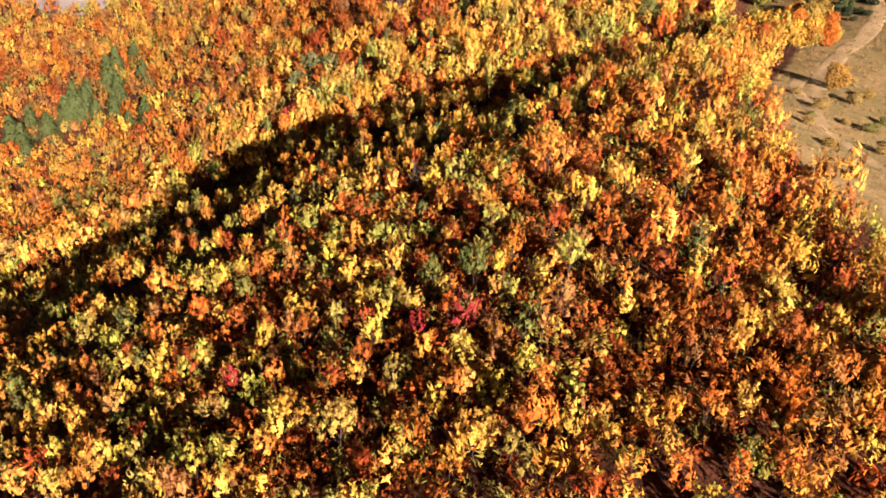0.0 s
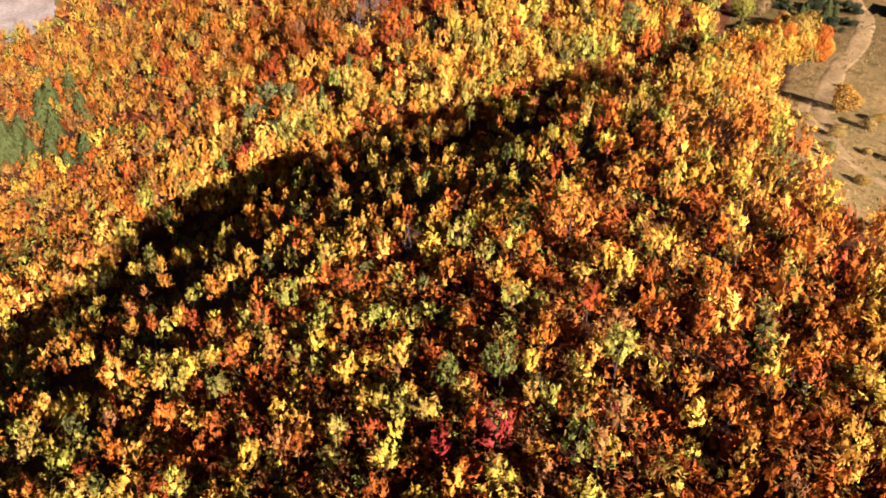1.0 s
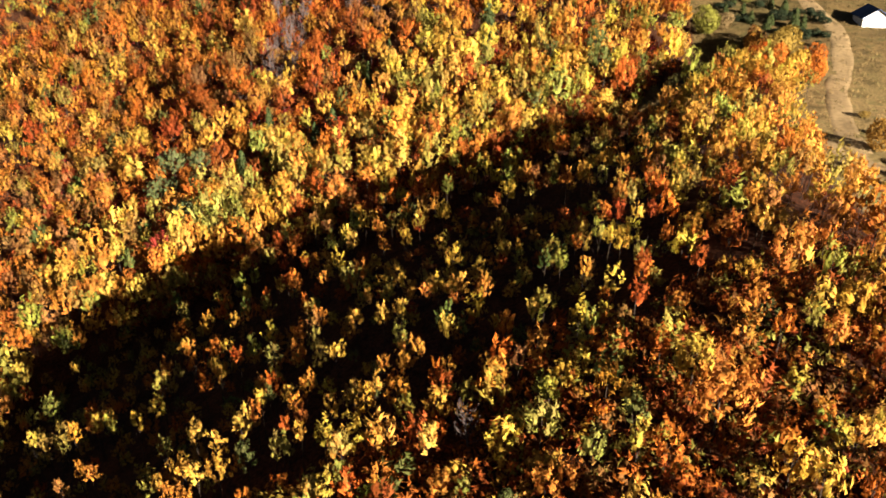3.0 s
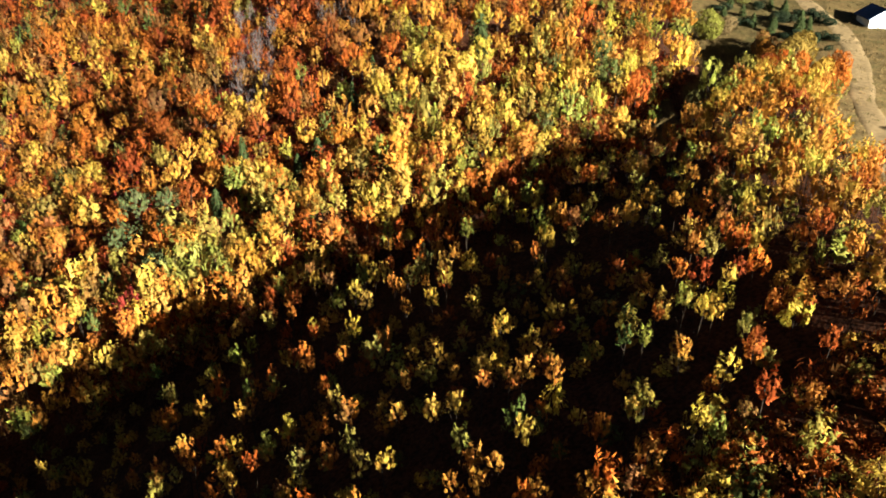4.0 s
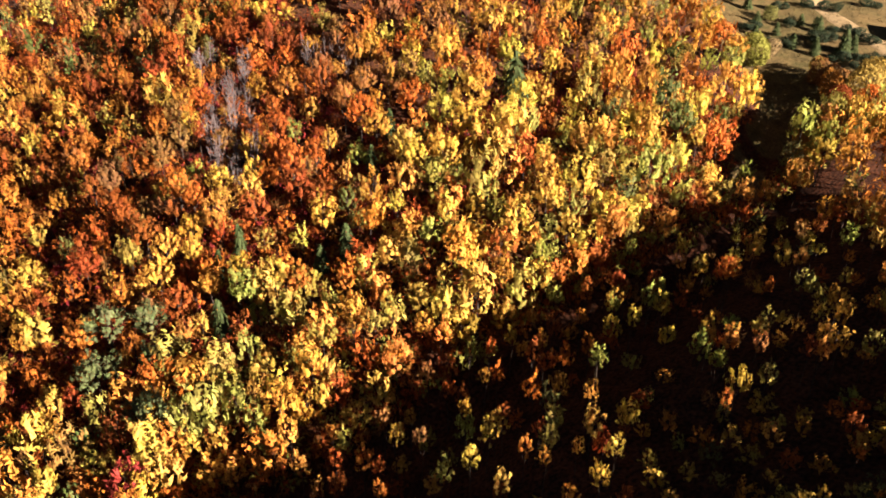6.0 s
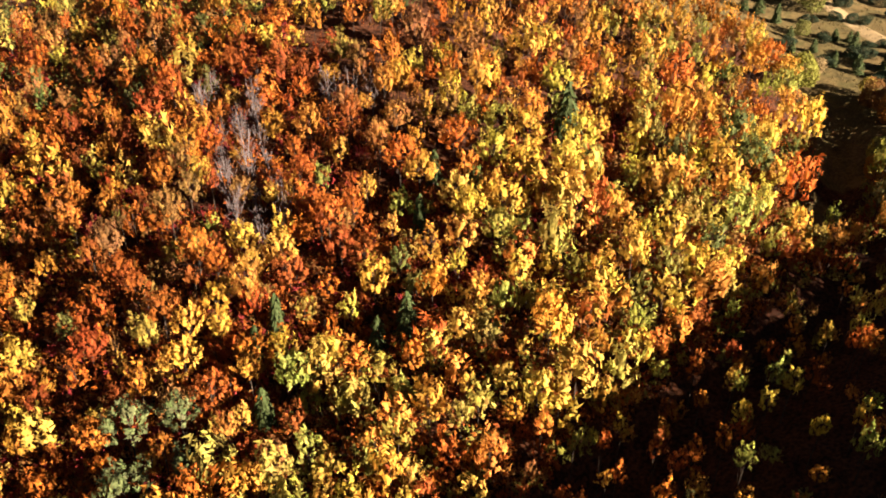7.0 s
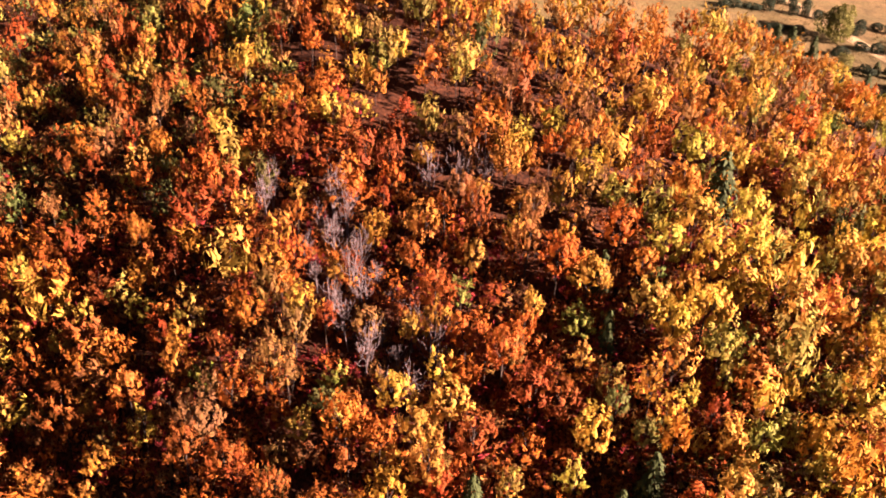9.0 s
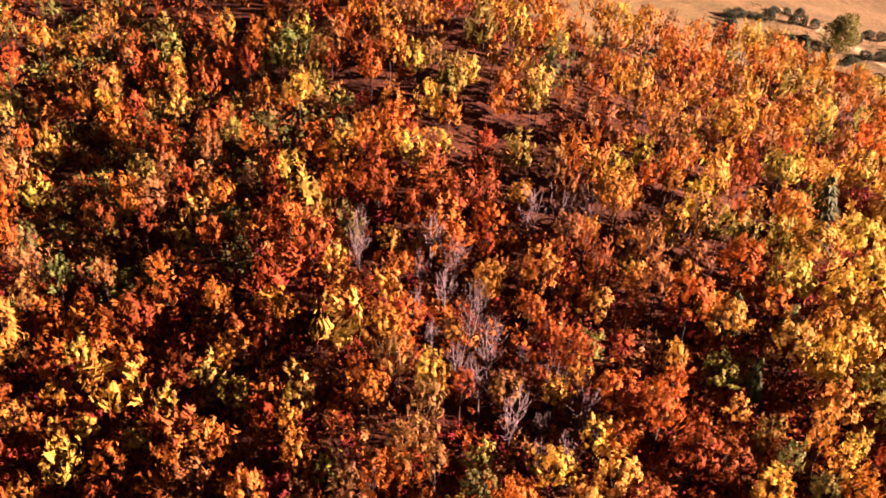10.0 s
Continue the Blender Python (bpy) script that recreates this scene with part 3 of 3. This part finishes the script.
# ---- the meadow: tracks, shrubs, conifers and a house ----
EARTH = plain_material("bare_earth", [(0.3, (0.125, 0.086, 0.042)), (0.7, (0.19, 0.132, 0.066))], 1.4)


def track(name, line, wide, label):
    """A worn track: two ruts beside a low crown, laid along the line."""
    p = np.array(line, float)
    s = np.concatenate([[0], np.cumsum(np.hypot(*np.diff(p, axis=0).T))])
    t = np.arange(0, s[-1], 1.5)
    px, py = np.interp(t, s, p[:, 0]), np.interp(t, s, p[:, 1])
    for _ in range(6):
        px[1:-1] = (px[:-2] + px[1:-1] * 2 + px[2:]) / 4
        py[1:-1] = (py[:-2] + py[1:-1] * 2 + py[2:]) / 4
    dx, dy = np.gradient(px), np.gradient(py)
    n = np.hypot(dx, dy)
    across = ((-0.5, -0.2), (-0.38, 0.0), (-0.24, -0.03), (0, 0.05), (0.24, -0.03), (0.38, 0.0), (0.5, -0.2))
    v = []
    for k in range(len(t)):
        for a, lift in across:
            w_ = wide * (1 + 0.05 * math.sin(k * 0.7)) * a
            x, y = px[k] - dy[k] / n[k] * w_, py[k] + dx[k] / n[k] * w_
            v.append((x, y, float(rest(x, y)) + lift + 0.08))
    m = len(across)
    f = [(i * m + j, i * m + j + 1, (i + 1) * m + j + 1, (i + 1) * m + j) for i in range(len(t) - 1) for j in range(m - 1)]
    me = mesh(name, np.array(v), np.array(f), [EARTH])
    me.polygons.foreach_set("use_smooth", [True] * len(f))
    tagged(new(name, me), label, "track", kind="structure")


track("road", [(66, 128), (69, 136), (73.6, 144.9), (85.3, 162), (93.5, 170.5), (99.5, 179), (105.2, 187.7), (107.4, 195.4), (109.5, 204), (114, 215), (126, 232)], 4.4,
      "pale dirt track with two ruts through the meadow")
track("path", [(68, 141), (65, 137), (62.6, 124), (60.8, 112), (63, 100), (66, 86)], 3.0, "pale trodden path along the wood's edge")

# dry grass in the meadow
vs, ts = [], []
for k in range(3600):
    x, y = rng.uniform(52, 128), rng.uniform(92, 236)
    if x < edge_x(y) + 1 and not in_gap(x, y):
        continue
    n = 6
    p = np.array((x, y, float(rest(x, y)))) + rng.normal(size=(n, 3)) * (0.35, 0.35, 0.02) + (0, 0, 0.16)
    v = blades(p, rng.normal(size=(n, 3)) * (1, 1, 0.2), np.array((0, 0, 1.0)) + rng.normal(size=(n, 3)) * 0.35, rng.uniform(0.12, 0.26, n), 0.25)
    c = np.ones((len(v), 4))
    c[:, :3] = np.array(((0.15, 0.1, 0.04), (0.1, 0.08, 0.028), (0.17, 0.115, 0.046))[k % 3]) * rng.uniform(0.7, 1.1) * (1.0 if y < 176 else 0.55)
    vs.append(v)
    ts.append(c)
v = np.concatenate(vs)
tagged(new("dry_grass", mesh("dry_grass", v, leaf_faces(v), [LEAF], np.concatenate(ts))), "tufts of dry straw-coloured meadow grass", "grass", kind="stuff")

shrub_meshes = [mesh("foliage", v, leaf_faces(v), [LEAF], white(v)) for v in [bush_shape(rng, 2200, 0.062) for _ in range(5)]]


def shrub(x, y, radius, height, colour, label, name="shrub", category="shrub"):
    """A shrub: short stems and a rounded head of leaves down to the ground."""
    base = new(name)
    base.matrix_basis = pose(x, y, float(rest(x, y)), 0, 0, rng.uniform(0, 360))
    tagged(base, label, category, "meadow shrubs")
    t = part("stem", stem_meshes[int(rng.integers(6))], base)
    t.scale = (height * 0.8, height * 0.8, height * 0.8)
    c = part("foliage", shrub_meshes[int(rng.integers(5))], base)
    c.location, c.scale = (0, 0, height * 0.47), (radius, radius, height * 0.53)
    c.color = (*[k * 0.6 for k in colour], 1)


DARK, MOSS, STRAW = (0.03, 0.042, 0.02), (0.17, 0.16, 0.04), (0.32, 0.22, 0.07)
shrub(72.4, 136.2, 2.7, 5.4, (0.32, 0.17, 0.032), "golden-brown round tree alone in the dry meadow", "tree", "tree")
shrub(79.6, 196.6, 3.0, 7.0, (0.2, 0.19, 0.03), "round lime-green tree at the wood's edge", "tree", "tree")
shrub(86.5, 189.0, 1.8, 4.2, (0.33, 0.25, 0.045), "yellow pointed shrub beside the wood", "tree", "tree")
shrub(85.0, 178.4, 4.2, 8.6, (0.29, 0.19, 0.036), "broad yellow tree at the meadow's edge", "tree", "tree")
for x, y, r, h, k in [(84.6, 187.0, 2.1, 4.8, 7), (83.2, 184.4, 2.4, 5.4, 7), (81.8, 181.4, 2.5, 5.6, 1), (80.2, 178.6, 2.2, 5.0, 3), (87.6, 184.2, 1.8, 3.6, 7)]:
    shrub(x, y, r, h, tuple(1.25 * c for c in KINDS[k]), WORDS[k] + " bushy tree in a row beside the dry meadow", "tree", "tree")
shrub(84.5, 198.2, 2.4, 4.4, (0.22, 0.15, 0.065), "tan half-bare shrub in the meadow")
shrub(107.3, 215.0, 4.0, 7.6, (0.14, 0.135, 0.03), "large olive tree casting a long shadow", "tree", "tree")
for x, y, r, h, k in [(69.4, 172.4, 2.2, 8.2, 5), (72.0, 170.6, 2.0, 7.6, 0), (65.6, 170.2, 2.0, 7.0, 1), (76.2, 171.6, 2.2, 7.4, 2),
                      (82.2, 167.0, 1.9, 6.4, 2), (77.2, 166.0, 1.9, 5.6, 0), (74.4, 167.8, 1.8, 5.8, 5), (79.6, 164.6, 1.8, 5.4, 1), (75.4, 162.4, 1.9, 5.4, 1),
                      (73.4, 158.0, 2.0, 5.4, 0), (68.4, 170.8, 1.9, 6.4, 1), (78.8, 161.2, 1.6, 4.6, 5), (72.0, 163.8, 1.9, 5.6, 0)]:
    tree(x, y, r, h, k, rng)
for x, y, r, h, k in [(70.8, 176.6, 2.0, 5.6, 5), (73.6, 175.4, 2.2, 6.8, 0), (77.8, 169.2, 2.5, 7.8, 2), (80.4, 167.6, 2.6, 7.8, 0), (83.4, 166.4, 2.4, 7.4, 2), (85.2, 167.4, 1.8, 5.6, 1), (68.0, 175.0, 1.8, 4.8, 1)]:
    shrub(x, y, r, h, [q * 1.6 for q in KINDS[k]], WORDS[k] + " leafy tree at the edge of the wood", "tree", "tree")
# added understorey under the edge trees, to close up their shadow on the gap
for x, y, r, h, k in [(72.4, 174.4, 2.0, 3.6, 5), (69.6, 172.6, 2.1, 4.0, 1),
                      (66.8, 171.4, 2.0, 4.2, 0), (64.0, 170.2, 2.0, 4.0, 5), (61.2, 168.8, 2.0, 4.0, 1), (58.4, 167.4, 2.0, 4.0, 0)]:
    shrub(x, y, r, h, [q * 1.6 for q in KINDS[k]], WORDS[k] + " dense shrub added between the wood and the meadow to shade the gap")
shrub(88.7, 172.2, 1.7, 2.8, MOSS, "green shrub beside the dirt track")
shrub(96.2, 182.2, 0.9, 1.4, DARK, "small dark shrub in dry grass")
shrub(97.0, 209.0, 1.8, 2.8, MOSS, "green shrub in dry grass")
for x, y, r, h in [(64.1, 123.2, 1.5, 1.8), (67.0, 127.0, 1.1, 1.3), (58.2, 114.0, 1.3, 1.6), (68.8, 115.1, 1.4, 1.9), (72.2, 128.2, 1.5, 2.3), (73.5, 120.0, 1.1, 1.5),
                   (65.8, 117.5, 1.0, 1.2), (76.0, 131.5, 1.3, 1.9), (66.5, 106.0, 1.4, 1.8), (57.5, 104.5, 1.3, 1.7), (70.0, 109.0, 1.2, 1.6), (60.5, 118.5, 1.0, 1.2),
                   (63.0, 130.5, 1.1, 1.4), (77.5, 140.5, 1.2, 1.6), (80.5, 149.0, 1.0, 1.3)]:
    shrub(x, y, r, h, (MOSS, STRAW, (0.28, 0.18, 0.04))[int(rng.integers(3))], "low mixed shrub on the dry slope")
for x, y, r, h in [(98.1, 192.6, 2.0, 6.4), (93.1, 194.7, 1.4, 4.4), (91.5, 198.5, 1.4, 4.0), (99.6, 191.8, 1.5, 4.6), (92.6, 203.4, 1.3, 3.6), (95.0, 196.2, 1.2, 3.4),
                   (96.9, 214.7, 1.5, 5.4), (97.0, 219.0, 1.8, 5.2), (94.9, 221.0, 1.6, 5.0), (101.2, 200.9, 1.5, 4.6), (93.8, 209.3, 1.2, 3.2), (100.2, 204.3, 1.3, 3.4),
                   (103.0, 203.0, 1.2, 3.0), (89.6, 205.6, 1.1, 3.0)]:
    conifer(x, y, r * 0.8, h * 0.7, rng, "young dark green conifer in the dry meadow")
for line in ([(97.8, 189.8), (98.8, 188.6), (99.8, 187.3), (100.6, 186.0)], [(101.2, 234.6), (103.4, 233.4), (105.6, 232.0), (107.8, 230.6), (110.0, 229.1)],
             [(113.3, 225.3), (115.2, 223.5), (117.0, 221.6)], [(124.9, 215.1), (125.4, 212.4), (125.8, 209.6)], [(88.3, 201.4), (89.6, 200.4), (90.7, 199.3)],
             [(96.9, 198.4), (98.4, 197.7), (99.9, 196.9)], [(103.8, 195.0), (104.6, 193.5), (105.2, 191.9)], [(94.2, 191.6), (95.6, 190.6)],
             [(115.4, 214.2), (117.2, 213.4)], [(120.6, 205.4), (122.8, 204.2)], [(92.0, 226.0), (94.0, 225.4)], [(90.0, 208.0), (91.6, 207.4)],
             [(88.0, 230.6), (90.6, 231.4), (93.2, 232.2), (95.8, 232.8), (98.4, 233.6)], [(99.0, 224.6), (101.4, 223.6), (103.6, 222.4), (105.6, 221.0)], [(108.6, 209.8), (110.6, 208.0), (112.4, 206.0)],
             [(101.6, 212.0), (103.6, 211.2)], [(97.4, 204.6), (99.2, 206.0)], [(118.0, 230.0), (120.6, 228.2), (123.0, 226.2)], [(94.6, 187.4), (96.4, 186.4)], [(104.0, 199.6), (105.8, 198.2), (107.2, 196.6)]):
    for x, y in line:
        shrub(x, y, rng.uniform(1.1, 1.8), rng.uniform(1.3, 2.6), DARK, "dark hedge shrub between strips of dry grass")

PLASTER = plain_material("white_plaster", [(0.3, (0.6, 0.59, 0.57)), (0.7, (0.72, 0.71, 0.69))], 2.0, 0.85, 0.15, 0.02)
SLATE = plain_material("grey_roofing", [(0.3, (0.022, 0.035, 0.085)), (0.7, (0.036, 0.055, 0.125))], 3.0, 0.5)


def boxed(name, size, at, mat, parent, bevel=0.03):
    bm = bmesh.new()
    bmesh.ops.create_cube(bm, size=1)
    bmesh.ops.scale(bm, vec=size, verts=bm.verts)
    bmesh.ops.translate(bm, vec=at, verts=bm.verts)
    bmesh.ops.bevel(bm, geom=list(bm.edges), offset=bevel, segments=1, affect="EDGES")
    data = bpy.data.meshes.new(name)
    bm.to_mesh(data)
    bm.free()
    data.materials.append(mat)
    return part(name, data, parent)


def house(x, y, turn, wide, long, wall, ridge, label):
    """A gabled house with its gable end towards -y; walls, gables and two roof slopes."""
    base = new("house")
    base.matrix_basis = pose(x, y, float(rest(x, y)) - 0.2, 0, 0, turn)
    tagged(base, label, "house")
    for side in (-1, 1):
        boxed("wall", (0.25, long, wall), (side * (wide / 2 - 0.125), long / 2, wall / 2), PLASTER, base)
        bm = bmesh.new()
        run = wide / 2 + 0.5
        drop = (ridge - wall) / (wide / 2)
        top, low = ridge + 0.12, ridge + 0.12 - drop * run
        corners = [(0, -0.5, top), (side * run, -0.5, low), (side * run, long + 0.5, low), (0, long + 0.5, top)]
        upper = [bm.verts.new(c) for c in corners]
        lower = [bm.verts.new((c[0], c[1], c[2] - 0.14)) for c in corners]
        bm.faces.new(upper)
        bm.faces.new(lower[::-1])
        for k in range(4):
            bm.faces.new((upper[k], lower[k], lower[(k + 1) % 4], upper[(k + 1) % 4]))
        bmesh.ops.recalc_face_normals(bm, faces=bm.faces)
        data = bpy.data.meshes.new("roof")
        bm.to_mesh(data)
        bm.free()
        data.materials.append(SLATE)
        part("roof", data, base, "dark blue-grey roof slope")
    for end in (0.0, long - 0.25):
        bm = bmesh.new()
        outline = [(-wide / 2 + 0.25, 0), (wide / 2 - 0.25, 0), (wide / 2 - 0.25, wall), (0, ridge - 0.05), (-wide / 2 + 0.25, wall)]
        face = bm.faces.new([bm.verts.new((a, end, c)) for a, c in outline])
        out = bmesh.ops.extrude_face_region(bm, geom=[face])
        bmesh.ops.translate(bm, vec=(0, 0.25, 0), verts=[g for g in out["geom"] if isinstance(g, bmesh.types.BMVert)])
        bmesh.ops.recalc_face_normals(bm, faces=bm.faces)
        data = bpy.data.meshes.new("gable")
        bm.to_mesh(data)
        bm.free()
        data.materials.append(PLASTER)
        part("gable", data, base, "white plastered gable wall")
    return base


house(113.6, 187.0, -20, 5.4, 5.6, 2.2, 3.9, "white plastered house with a dark gabled roof")
GRAVEL = plain_material("pale_gravel", [(0.3, (0.085, 0.073, 0.068)), (0.7, (0.125, 0.108, 0.1))], 0.8)
v, f = [], []
for i in range(13):
    for j in range(24):
        x, y = -160 + 2.1 * i * math.cos(j * math.pi / 12), 348 + 2.1 * i * math.sin(j * math.pi / 12)
        v.append((x, y, float(rest(x, y)) + 0.25 - (0.4 if i == 12 else 0)))
        if i:
            f.append(((i - 1) * 24 + j, i * 24 + j, i * 24 + (j + 1) % 24, (i - 1) * 24 + (j + 1) % 24))
tagged(new("yard", mesh("yard", np.array(v), np.array(f), [GRAVEL])), "pale gravel yard below the wooded hill", "yard", kind="structure")
house(-163, 350, 40, 7.0, 14.0, 3.2, 5.0, "pale low building in an open yard below the hill")
